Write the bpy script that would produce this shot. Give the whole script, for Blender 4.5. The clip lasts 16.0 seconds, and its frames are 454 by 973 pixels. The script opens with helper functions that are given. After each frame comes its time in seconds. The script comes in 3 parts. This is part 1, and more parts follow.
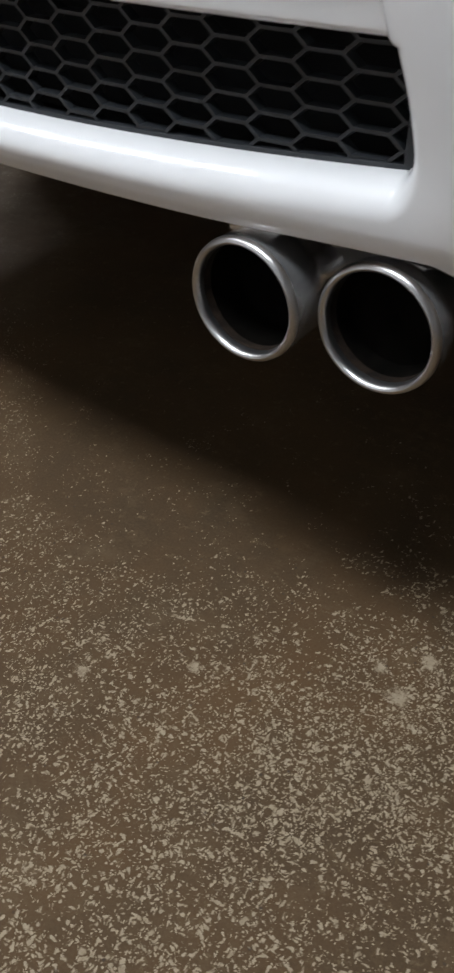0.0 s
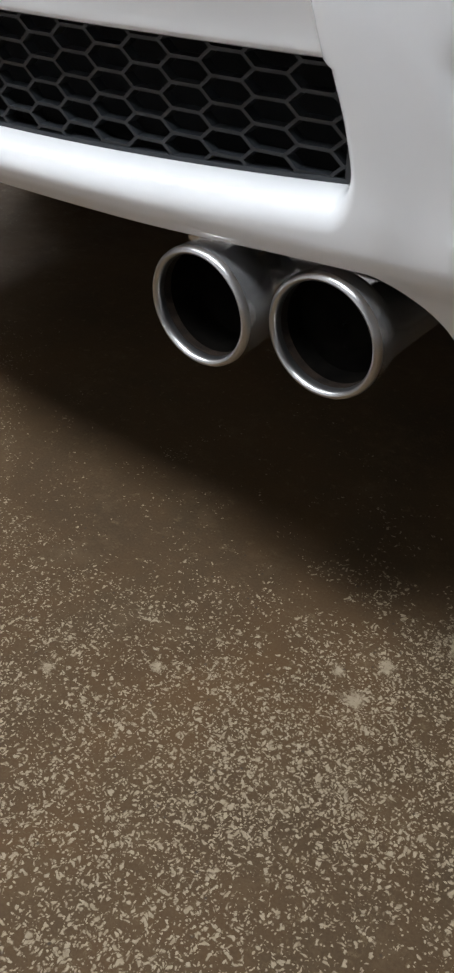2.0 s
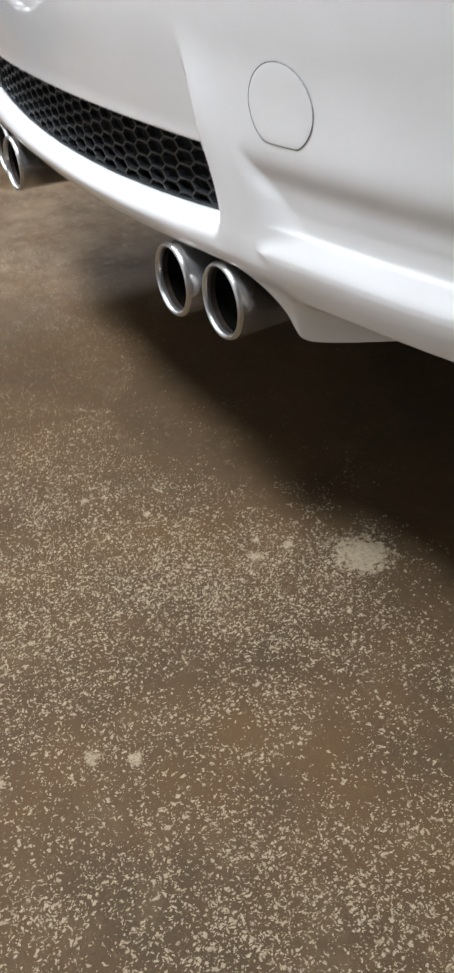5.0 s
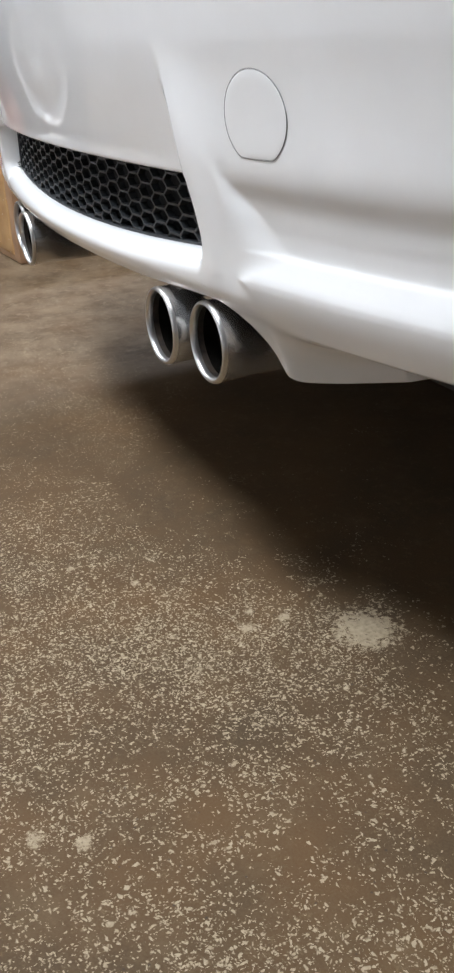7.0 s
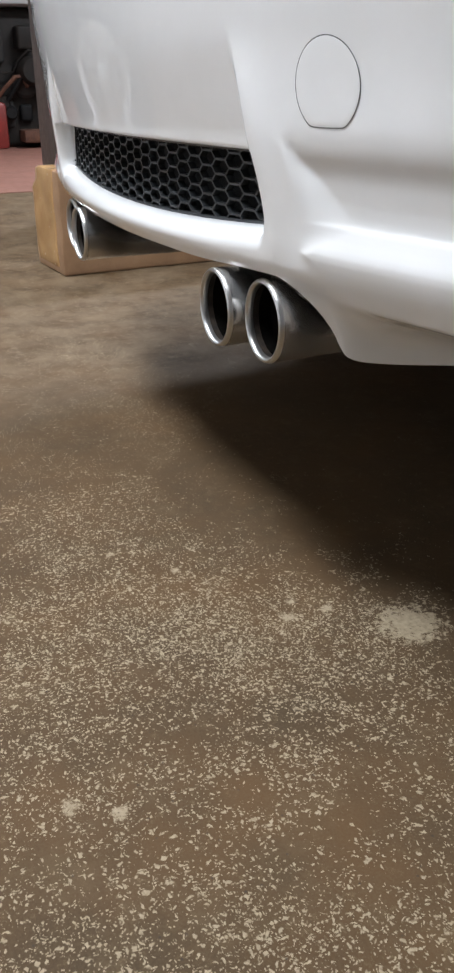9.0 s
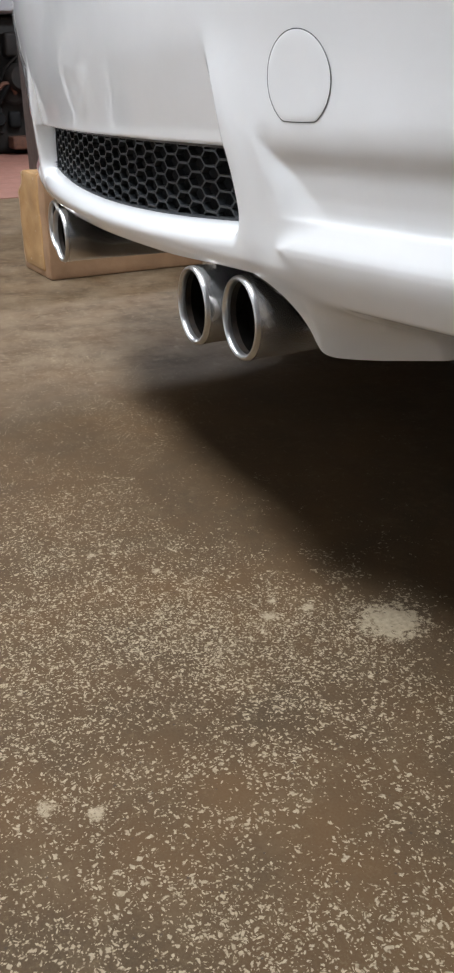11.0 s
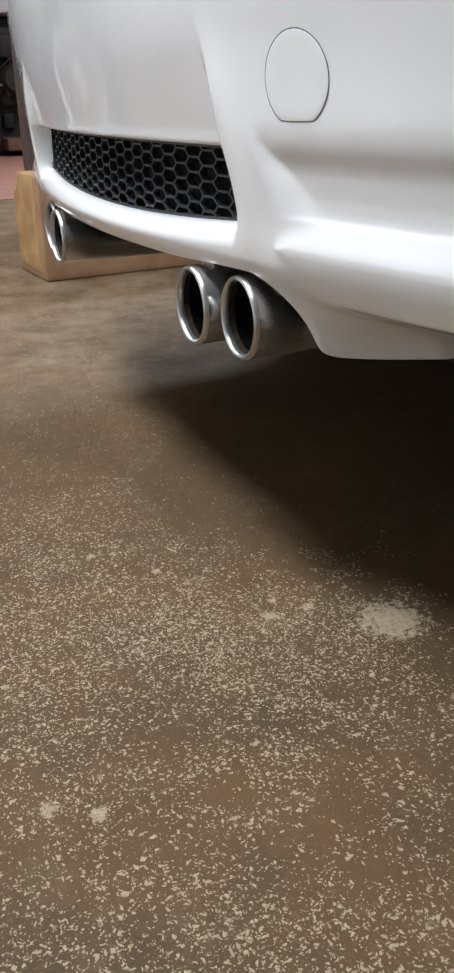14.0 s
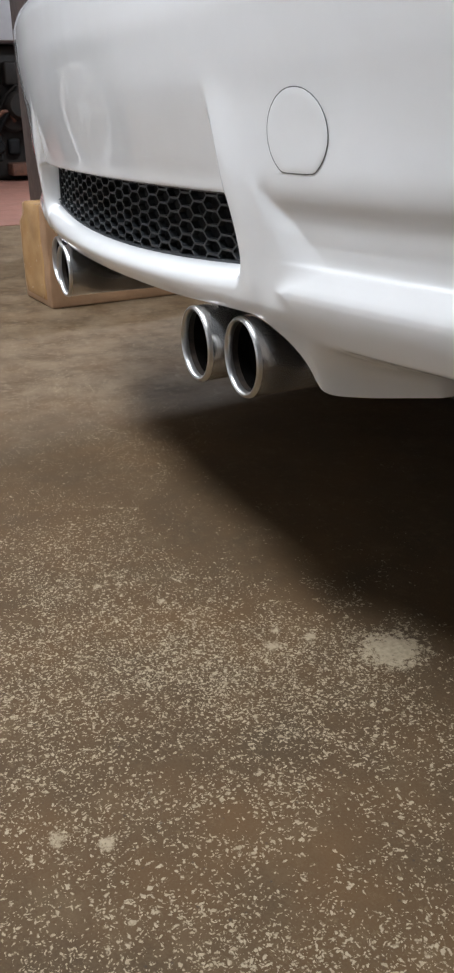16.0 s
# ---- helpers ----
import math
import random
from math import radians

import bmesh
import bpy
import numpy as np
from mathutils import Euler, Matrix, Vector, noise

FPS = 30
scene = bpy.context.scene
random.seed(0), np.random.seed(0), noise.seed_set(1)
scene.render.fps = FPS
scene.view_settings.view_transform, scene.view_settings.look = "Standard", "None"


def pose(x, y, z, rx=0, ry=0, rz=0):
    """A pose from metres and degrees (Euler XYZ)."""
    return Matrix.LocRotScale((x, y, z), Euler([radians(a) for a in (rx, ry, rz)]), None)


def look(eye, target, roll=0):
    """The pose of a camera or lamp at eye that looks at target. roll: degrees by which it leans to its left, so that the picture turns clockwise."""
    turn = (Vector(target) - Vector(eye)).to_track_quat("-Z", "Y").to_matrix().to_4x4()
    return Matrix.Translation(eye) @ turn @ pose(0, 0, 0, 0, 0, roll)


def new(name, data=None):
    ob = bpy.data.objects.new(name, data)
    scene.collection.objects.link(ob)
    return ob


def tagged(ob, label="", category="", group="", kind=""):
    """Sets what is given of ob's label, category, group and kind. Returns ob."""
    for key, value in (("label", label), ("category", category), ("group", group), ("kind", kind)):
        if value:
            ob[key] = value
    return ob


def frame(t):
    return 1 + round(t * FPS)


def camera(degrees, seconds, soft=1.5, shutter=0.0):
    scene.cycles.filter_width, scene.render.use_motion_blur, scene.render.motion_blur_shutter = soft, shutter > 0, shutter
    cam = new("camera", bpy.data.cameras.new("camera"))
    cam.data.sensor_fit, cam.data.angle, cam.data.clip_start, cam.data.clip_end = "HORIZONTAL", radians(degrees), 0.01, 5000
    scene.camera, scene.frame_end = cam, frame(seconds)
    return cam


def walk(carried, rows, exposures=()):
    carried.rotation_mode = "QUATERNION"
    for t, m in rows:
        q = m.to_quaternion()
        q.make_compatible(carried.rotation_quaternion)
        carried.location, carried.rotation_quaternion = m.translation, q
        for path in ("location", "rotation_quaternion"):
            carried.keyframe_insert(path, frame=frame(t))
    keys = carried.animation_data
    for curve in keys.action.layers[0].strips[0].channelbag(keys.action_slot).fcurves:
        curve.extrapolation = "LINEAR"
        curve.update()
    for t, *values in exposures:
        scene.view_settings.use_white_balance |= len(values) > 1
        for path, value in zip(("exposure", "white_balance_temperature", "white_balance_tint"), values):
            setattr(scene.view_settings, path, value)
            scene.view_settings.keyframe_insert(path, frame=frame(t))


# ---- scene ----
cam = camera(28.70, 16.0, soft=2.5, shutter=0.7)
PATH = [
    (0, (0.5905, -0.4044, 0.5737), (0.0993, 0.1895, -0.0635), -1.14),
    (0.5, (0.6125, -0.4036, 0.5788), (0.1123, 0.1963, -0.0457), -1.11),
    (1, (0.6232, -0.4023, 0.5713), (0.1208, 0.2010, -0.0480), -0.67),
    (1.5, (0.6344, -0.4022, 0.5711), (0.1292, 0.2029, -0.0442), -0.58),
    (2, (0.6343, -0.4022, 0.5748), (0.1263, 0.1992, -0.0418), -0.32),
    (2.5, (0.6347, -0.4037, 0.5937), (0.1260, 0.1925, -0.0274), 0.31),
    (3, (0.6750, -0.4231, 0.6201), (0.1610, 0.1784, 0.0085), 0.58),
    (3.5, (0.8037, -0.3864, 0.6687), (0.1834, 0.0979, 0.0517), -2.87),
    (4, (1.0122, -0.4007, 0.6929), (0.3126, -0.0064, 0.0971), -2.48),
    (4.5, (1.0976, -0.4247, 0.6684), (0.3903, -0.0378, 0.0768), -1.26),
    (5, (1.1342, -0.4083, 0.6888), (0.4136, -0.0224, 0.1127), -1.93),
    (5.2, (1.1432, -0.4106, 0.6817), (0.4130, -0.0207, 0.1207), -2.07),
    (7.3, (1.1351, -0.3323, 0.5456), (0.3150, 0.0393, 0.1105), -2.21),
    (7.5, (1.1308, -0.3536, 0.5283), (0.3062, 0.0171, 0.1009), -1.98),
    (8, (1.1455, -0.3551, 0.5285), (0.3164, 0.0021, 0.0983), -1.50),
    (8.5, (1.1438, -0.3638, 0.5237), (0.3136, -0.0082, 0.0943), -0.62),
    (9, (1.1412, -0.3658, 0.5254), (0.3032, -0.0104, 0.1114), -0.73),
    (9.5, (1.1427, -0.3598, 0.5231), (0.3024, -0.0033, 0.1148), -0.75),
    (12, (1.1486, -0.3514, 0.5153), (0.3145, 0.0173, 0.1050), -1.13),
    (12.5, (1.1505, -0.3546, 0.5210), (0.3173, 0.0150, 0.1095), -1.13),
    (13, (1.1478, -0.3555, 0.5212), (0.3142, 0.0136, 0.1103), -1.17),
    (13.5, (1.1456, -0.3544, 0.5168), (0.3105, 0.0133, 0.1076), -1.26),
    (14, (1.1447, -0.3552, 0.5160), (0.3088, 0.0121, 0.1081), -1.31),
    (14.5, (1.1472, -0.3537, 0.5170), (0.3106, 0.0122, 0.1093), -1.44),
    (15, (1.1534, -0.3530, 0.5245), (0.3155, 0.0120, 0.1185), -1.54),
    (15.5, (1.1556, -0.3606, 0.5345), (0.3147, 0.0083, 0.1386), -1.49),
    (16, (1.1592, -0.3622, 0.5396), (0.3143, 0.0062, 0.1516), -1.44),
]

# lamps: x, y, z, length, turn, watts, half width of the row of tubes
LAMPS = ((-2.1, -0.76, 2.9, 1.5, 0, 70, 0.24), (0.15, -1.06, 2.9, 1.5, 0, 100, 0.24), (-4.6, 2.6, 3.0, 1.5, 90, 180, 0.24), (-1.44, -2.45, 2.9, 0.80, 0, 2.5, 0.012))
HEX_COL, HEX_ROW, HEX_X, HEX_Z = 0.0289, 0.0145, 0.0, -0.0051
walk(cam, [(t, look(eye, target, roll)) for t, eye, target, roll in PATH], [(0.0, -0.78), (1.0, -0.58), (2.5, -0.55), (3.0, -0.48), (3.5, -0.38), (4.2, -0.12), (7.5, 0.0), (8.5, -0.05), (14.5, -0.03), (15.2, -0.07), (16.0, -0.2)])

# ---- world and lamps ----
world = bpy.data.worlds.new("world")
scene.world = world
world.use_nodes = True
wn = world.node_tree.nodes
wn["Background"].inputs[0].default_value = (0.75, 0.8, 0.9, 1)
wn["Background"].inputs[1].default_value = 0.05

ROOM_X0, ROOM_X1, ROOM_Y0, ROOM_Y1, ROOM_H = -9.5, 4.2, -2.7, 6.0, 3.4


# ---- materials ----
def material(name, base, rough=0.5, metal=0.0, coat=0.0, coat_rough=0.05, spec=0.5):
    m = bpy.data.materials.new(name)
    m.use_nodes = True
    b = m.node_tree.nodes["Principled BSDF"]
    b.inputs["Base Color"].default_value = (*base, 1)
    b.inputs["Roughness"].default_value = rough
    b.inputs["Metallic"].default_value = metal
    b.inputs["Coat Weight"].default_value = coat
    b.inputs["Coat Roughness"].default_value = coat_rough
    b.inputs["Specular IOR Level"].default_value = spec
    return m


class Nodes:
    """Short hand for building node chains in a material."""

    def __init__(self, m):
        self.t = m.node_tree
        self.b = self.t.nodes["Principled BSDF"]
        self.pos = self.t.nodes.new("ShaderNodeNewGeometry").outputs["Position"]

    def link(self, a, b):
        self.t.links.new(a, b)

    def put(self, socket, v):
        if isinstance(v, (int, float, tuple)):
            socket.default_value = v
        else:
            self.link(v, socket)

    def noise(self, scale, detail=4.0, rough=0.55, vec=None, dist=0.0):
        n = self.t.nodes.new("ShaderNodeTexNoise")
        n.inputs["Scale"].default_value, n.inputs["Detail"].default_value = scale, detail
        n.inputs["Roughness"].default_value, n.inputs["Distortion"].default_value = rough, dist
        self.link(vec or self.pos, n.inputs["Vector"])
        return n

    def voronoi(self, scale, vec=None, feature="F1", rand=1.0):
        n = self.t.nodes.new("ShaderNodeTexVoronoi")
        n.feature = feature
        n.inputs["Scale"].default_value, n.inputs["Randomness"].default_value = scale, rand
        self.link(vec or self.pos, n.inputs["Vector"])
        return n

    def ramp(self, fac, *stops):
        n = self.t.nodes.new("ShaderNodeValToRGB")
        e = n.color_ramp.elements
        while len(e) < len(stops):
            e.new(0.5)
        for el, (p, c) in zip(e, stops):
            el.position = p
            el.color = (*c, 1) if isinstance(c, tuple) else (c, c, c, 1)
        self.link(fac, n.inputs[0])
        return n.outputs[0]

    def math(self, op, a, b=0.0, clamp=False):
        n = self.t.nodes.new("ShaderNodeMath")
        n.operation, n.use_clamp = op, clamp
        self.put(n.inputs[0], a), self.put(n.inputs[1], b)
        return n.outputs[0]

    def vmath(self, op, a, b):
        n = self.t.nodes.new("ShaderNodeVectorMath")
        n.operation = op
        self.put(n.inputs[0], a), self.put(n.inputs[1], b)
        return n

    def mix(self, fac, a, b):
        n = self.t.nodes.new("ShaderNodeMix")
        n.data_type = "RGBA"
        self.put(n.inputs["Factor"], fac)
        for s, v in ((n.inputs[6], a), (n.inputs[7], b)):
            self.put(s, (*v, 1) if isinstance(v, tuple) and len(v) == 3 else v)
        return n.outputs[2]

    def bump(self, height, strength=0.3, dist=0.002):
        n = self.t.nodes.new("ShaderNodeBump")
        n.inputs["Strength"].default_value, n.inputs["Distance"].default_value = strength, dist
        self.link(height, n.inputs["Height"])
        self.link(n.outputs[0], self.b.inputs["Normal"])


def make_paint():
    m = material("white_paint", (0.84, 0.84, 0.84), 0.38, coat=1.0, coat_rough=0.04)
    n = Nodes(m)
    dust = n.noise(9.0, 5)
    n.link(n.mix(n.ramp(dust.outputs[0], (0.35, 0.0), (0.75, 1.0)), (0.84, 0.84, 0.84), (0.79, 0.788, 0.78)), n.b.inputs["Base Color"])
    n.link(n.ramp(n.noise(40, 3).outputs[0], (0.3, 0.004), (0.8, 0.018)), n.b.inputs["Coat Roughness"])
    return m


def make_floor():
    m = material("worn_floor_paint", (0.2, 0.16, 0.12), 0.7, spec=0.15)
    n = Nodes(m)
    sep = n.t.nodes.new("ShaderNodeSeparateXYZ")
    n.link(n.pos, sep.inputs[0])
    # brown paint film with rusty and grey clouds
    cloud = n.noise(4.2, 5, 0.6)
    cloud2 = n.noise(7.5, 5, 0.6)
    brown = n.mix(n.ramp(cloud.outputs[0], (0.36, 0.0), (0.66, 1.0)), (0.0625, 0.0405, 0.0225), (0.103, 0.0590, 0.0275))
    brown = n.mix(n.ramp(cloud2.outputs[0], (0.48, 0.0), (0.75, 0.5)), brown, (0.067, 0.050, 0.0305))
    grain = n.noise(420, 3, 0.7)
    brown = n.mix(n.ramp(grain.outputs[0], (0.3, 0.0), (0.8, 0.35)), brown, (0.145, 0.104, 0.060))
    # pale scuffs rubbed into the film
    scuff = n.noise(13, 7, 0.8)
    brown = n.mix(n.ramp(scuff.outputs[0], (0.52, 0.0), (0.72, 0.5)), brown, (0.155, 0.111, 0.064))
    speck = n.noise(75, 6, 0.8)
    brown = n.mix(n.ramp(speck.outputs[0], (0.57, 0.0), (0.70, 0.6)), brown, (0.205, 0.153, 0.088))
    # broad pale rubbing on the open floor beside the car
    far = n.math("MULTIPLY", n.math("SUBTRACT", -0.25, sep.outputs[0]), 2.5, True)
    rub = n.ramp(n.noise(7.0, 6, 0.70).outputs[0], (0.36, 0.0), (0.70, 0.80))
    brown = n.mix(n.math("MULTIPLY", rub, far), brown, (0.220, 0.163, 0.110))
    grit = n.ramp(n.noise(30, 6, 0.75).outputs[0], (0.55, 0.0), (0.68, 0.5))
    brown = n.mix(n.math("MULTIPLY", grit, far), brown, (0.270, 0.212, 0.155))
    # chipped flecks: warped cells at three sizes, thinned by a wear map
    warp = n.noise(120, 2)
    wv = n.vmath("SCALE", n.vmath("SUBTRACT", warp.outputs["Color"], (0.5, 0.5, 0.5)).outputs[0], (0, 0, 0))
    wv.inputs["Scale"].default_value = 0.010
    p = n.vmath("ADD", n.pos, wv.outputs[0]).outputs[0]
    wear = n.noise(3.4, 4, 0.6).outputs[0]
    wear2 = n.noise(19, 3, 0.6).outputs[0]
    worn = n.math("ADD", n.math("MULTIPLY", wear, 1.05), n.math("MULTIPLY", n.math("SUBTRACT", wear2, 0.35), 0.75))
    chips = None
    # the strip behind the parking place is the most worn
    band = n.math("SUBTRACT", n.math("MULTIPLY", sep.outputs[0], 1.2), n.math("MULTIPLY", sep.outputs[1], 0.75))
    near = n.math("MULTIPLY", n.math("MULTIPLY", n.math("SUBTRACT", band, 0.78), 3.0, True), -0.09)
    band = n.math("ADD", n.math("MULTIPLY", n.math("MULTIPLY", n.math("ADD", band, 0.06), 1.9, True), 0.36), -0.22)
    band = n.math("ADD", band, near)
    # chips thinned under the car, so the floor colour deepens the shadow there
    shade_thin = n.math("MULTIPLY", n.math("MULTIPLY", n.math("SUBTRACT", sep.outputs[1], 0.06), 5.0, True), -0.22)
    worn = n.math("ADD", worn, shade_thin)
    loose = worn
    worn = n.math("ADD", worn, band)
    for scale, stretch, size, lo in ((430, (0.8, 1.0, 1.0), 0.36, None), (350, (1.0, 1.0, 1.0), 0.40, 0.66), (300, (1.0, 0.45, 1.0), 0.37, 0.64), (285, (0.5, 1.0, 1.0), 0.37, 0.64), (185, (1.0, 0.6, 1.0), 0.30, 0.77)):
        v = n.voronoi(scale, n.vmath("MULTIPLY", p, stretch).outputs[0])
        seed = n.t.nodes.new("ShaderNodeSeparateColor")
        n.link(v.outputs["Color"], seed.inputs[0])
        wear_here, limit = (worn, lo + 0.28) if lo else (loose, 0.885)
        gate = n.math("GREATER_THAN", n.math("ADD", n.math("MULTIPLY", wear_here, 0.9), n.math("MULTIPLY", seed.outputs[0], 0.45)), limit)
        r = n.math("MULTIPLY", n.math("ADD", seed.outputs[1], 0.35), size)
        c = n.math("MULTIPLY", gate, n.math("MULTIPLY", n.math("SUBTRACT", r, v.outputs["Distance"]), 6.0, True))
        chips = c if chips is None else n.math("MAXIMUM", chips, c)
    # larger bare patches at their places
    ragged = n.noise(110, 5, 0.75).outputs[0]
    fine = n.ramp(n.noise(300, 3, 0.7).outputs[0], (0.38, 0.25), (0.55, 1.0))
    for x, y, rx, ry in PATCHES:
        dx = n.math("DIVIDE", n.math("SUBTRACT", sep.outputs[0], x), rx)
        dy = n.math("DIVIDE", n.math("SUBTRACT", sep.outputs[1], y), ry)
        d = n.math("SQRT", n.math("ADD", n.math("MULTIPLY", dx, dx), n.math("MULTIPLY", dy, dy)))
        d = n.math("ADD", d, n.math("MULTIPLY", n.math("SUBTRACT", ragged, 0.5), 3.2))
        chips = n.math("MAXIMUM", chips, n.math("MULTIPLY", n.math("SUBTRACT", 0.95, d), n.math("MULTIPLY", fine, 5.0 if rx > 0.02 else 2.6), True))
    bare = n.mix(n.ramp(n.noise(160, 3).outputs[0], (0.3, 0.0), (0.7, 1.0)), (0.30, 0.240, 0.165), (0.46, 0.380, 0.272))
    col = n.mix(n.math("MULTIPLY", chips, 0.84), brown, bare)
    # dark pits
    pit = n.voronoi(60)
    col = n.mix(n.math("MULTIPLY", n.math("SUBTRACT", 0.10, pit.outputs["Distance"]), 9.0, True), col, (0.05, 0.04, 0.035))
    col = n.vmath("MULTIPLY", col, (1.09, 1.07, 1.03)).outputs[0]
    n.link(col, n.b.inputs["Base Color"])
    n.link(n.math("ADD", n.math("MULTIPLY", cloud2.outputs[0], 0.3), n.math("ADD", n.math("MULTIPLY", chips, 0.15), 0.58)), n.b.inputs["Roughness"])
    n.bump(n.math("SUBTRACT", n.math("MULTIPLY", grain.outputs[0], 0.25), chips), 0.35, 0.0006)
    return m


PATCHES = ((0.482, 0.124, 0.042, 0.040), (0.416, 0.011, 0.011, 0.011), (0.390, 0.028, 0.006, 0.007), (0.2035, -0.124, 0.008, 0.007), (0.420, 0.056, 0.008, 0.010), (0.273, -0.065, 0.007, 0.007),
           (0.616, -0.237, 0.009, 0.009), (0.594, -0.273, 0.010, 0.009), (0.575, -0.36, 0.008, 0.007))


def noisy(name, a, b, scale, rough=0.6, metal=0.0, bump=0.15, spec=0.5):
    m = material(name, a, rough, metal, spec=spec)
    n = Nodes(m)
    f = n.noise(scale, 5, 0.6).outputs[0]
    n.link(n.mix(n.ramp(f, (0.35, 0.0), (0.7, 1.0)), a, b), n.b.inputs["Base Color"])
    n.link(n.math("ADD", n.math("MULTIPLY", n.noise(scale * 4, 3).outputs[0], 0.25), rough - 0.12), n.b.inputs["Roughness"])
    if bump:
        n.bump(n.noise(scale * 8, 4).outputs[0], bump, 0.001)
    return m


def make_steel():
    m = material("polished_steel", (0.62, 0.60, 0.58), 0.22, 1.0)
    n = Nodes(m)
    soot = n.noise(70, 5, 0.65).outputs[0]
    n.link(n.mix(n.ramp(soot, (0.60, 0.0), (0.85, 0.45)), (0.56, 0.55, 0.54), (0.34, 0.28, 0.22)), n.b.inputs["Base Color"])
    n.link(n.ramp(n.noise(45, 3).outputs[0], (0.3, 0.28), (0.8, 0.40)), n.b.inputs["Roughness"])
    return m


def make_pipe():
    m = material("polished_pipe_steel", (0.8, 0.8, 0.8), 0.24, 0.8)
    n = Nodes(m)
    film = n.noise(14, 4).outputs[0]
    n.link(n.mix(n.ramp(film, (0.35, 0.0), (0.75, 1.0)), (0.82, 0.82, 0.825), (0.66, 0.64, 0.62)), n.b.inputs["Base Color"])
    return m


PAINT = make_paint()
FLOOR = make_floor()
STEEL = make_steel()
PIPE = make_pipe()
SOOT = noisy("soot", (0.003, 0.0028, 0.0025), (0.007, 0.006, 0.005), 60, 0.95, spec=0.0)
TARNISH = noisy("tarnished_steel", (0.040, 0.026, 0.017), (0.008, 0.006, 0.005), 150, 0.5, 0.3, 0.3)
MESH = noisy("grille_plastic", (0.024, 0.027, 0.030), (0.034, 0.037, 0.040), 90, 0.34, 0, 0.05)
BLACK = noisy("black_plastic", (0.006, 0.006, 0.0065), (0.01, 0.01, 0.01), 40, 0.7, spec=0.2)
UNDER = noisy("underbody", (0.018, 0.017, 0.016), (0.035, 0.03, 0.027), 12, 0.85)
MUFFLER = noisy("dull_steel", (0.11, 0.098, 0.086), (0.06, 0.05, 0.042), 14, 0.55, 0.9)
RUBBER = noisy("rubber", (0.018, 0.018, 0.018), (0.03, 0.03, 0.03), 50, 0.8)
GAP = material("dark_gap", (0.10, 0.10, 0.10), 0.8)
GLASS = material("dark_glass", (0.02, 0.024, 0.026), 0.05)
ALLOY = noisy("silver_alloy", (0.86, 0.86, 0.87), (0.80, 0.80, 0.81), 20, 0.26, 0.6, 0.0)
LIP = noisy("bright_rim_lip", (0.92, 0.92, 0.93), (0.86, 0.86, 0.87), 20, 0.22, 0.25, 0.0)
CARD = noisy("cardboard", (0.37, 0.220, 0.118), (0.27, 0.155, 0.083), 9, 0.85)
TAPE = noisy("packing_tape", (0.48, 0.29, 0.13), (0.36, 0.20, 0.085), 14, 0.22, 0, 0.5)
WALL = noisy("wall_plaster", (0.78, 0.78, 0.785), (0.71, 0.71, 0.715), 2.2, 0.8)
DIRTY = noisy("grey_wall_plaster", (0.50, 0.50, 0.505), (0.42, 0.42, 0.425), 2.2, 0.8)
CEIL = noisy("ceiling_plaster", (0.72, 0.73, 0.74), (0.66, 0.67, 0.68), 1.8, 0.85)
RED = noisy("red_enamel", (0.24, 0.022, 0.016), (0.14, 0.018, 0.014), 6, 0.45)
MAT = noisy("faded_red_floor", (0.33, 0.155, 0.115), (0.26, 0.125, 0.095), 5, 0.55)
POST = noisy("brown_post_paint", (0.085, 0.060, 0.052), (0.06, 0.045, 0.04), 8, 0.5)
DARK = noisy("dark_machine", (0.010, 0.009, 0.008), (0.022, 0.017, 0.014), 10, 0.65, spec=0.25)
RUST = noisy("rust", (0.13, 0.055, 0.03), (0.07, 0.03, 0.02), 20, 0.8)
GREY = noisy("grey_enamel", (0.42, 0.43, 0.45), (0.36, 0.37, 0.39), 7, 0.45)
WHITE = material("white_enamel", (0.7, 0.7, 0.7), 0.4)
TUBE = material("lamp_tube", (0.9, 0.9, 0.9), 0.4)


# ---- mesh helpers ----
def mesh_of(name, bm, mat, smooth=40):
    me = bpy.data.meshes.new(name)
    bmesh.ops.recalc_face_normals(bm, faces=bm.faces)
    bm.to_mesh(me)
    bm.free()
    me.materials.append(mat)
    if smooth:
        for f in me.polygons:
            f.use_smooth = True
        me.set_sharp_from_angle(angle=radians(smooth))
    return me


def part(name, bm, mat, parent=None, label="", smooth=40):
    ob = new(name, mesh_of(name, bm, mat, smooth))
    if parent is not None:
        ob.parent = parent
    if label:
        ob["label"] = label
    return ob


def thing(name, at, label, category, group="", turn=0):
    ob = new(name)
    ob.matrix_world = pose(*at, 0, 0, turn)
    return tagged(ob, label, category, group)


def box(bm, x0, x1, y0, y1, z0, z1, bevel=0.0, segments=2):
    b = bmesh.new()
    bmesh.ops.create_cube(b, size=1.0)
    for v in b.verts:
        v.co = Vector(((x0 + x1) / 2 + v.co.x * (x1 - x0), (y0 + y1) / 2 + v.co.y * (y1 - y0), (z0 + z1) / 2 + v.co.z * (z1 - z0)))
    if bevel:
        bmesh.ops.bevel(b, geom=b.edges[:], offset=bevel, segments=segments, affect="EDGES", profile=0.5)
    join(bm, b)
    return bm


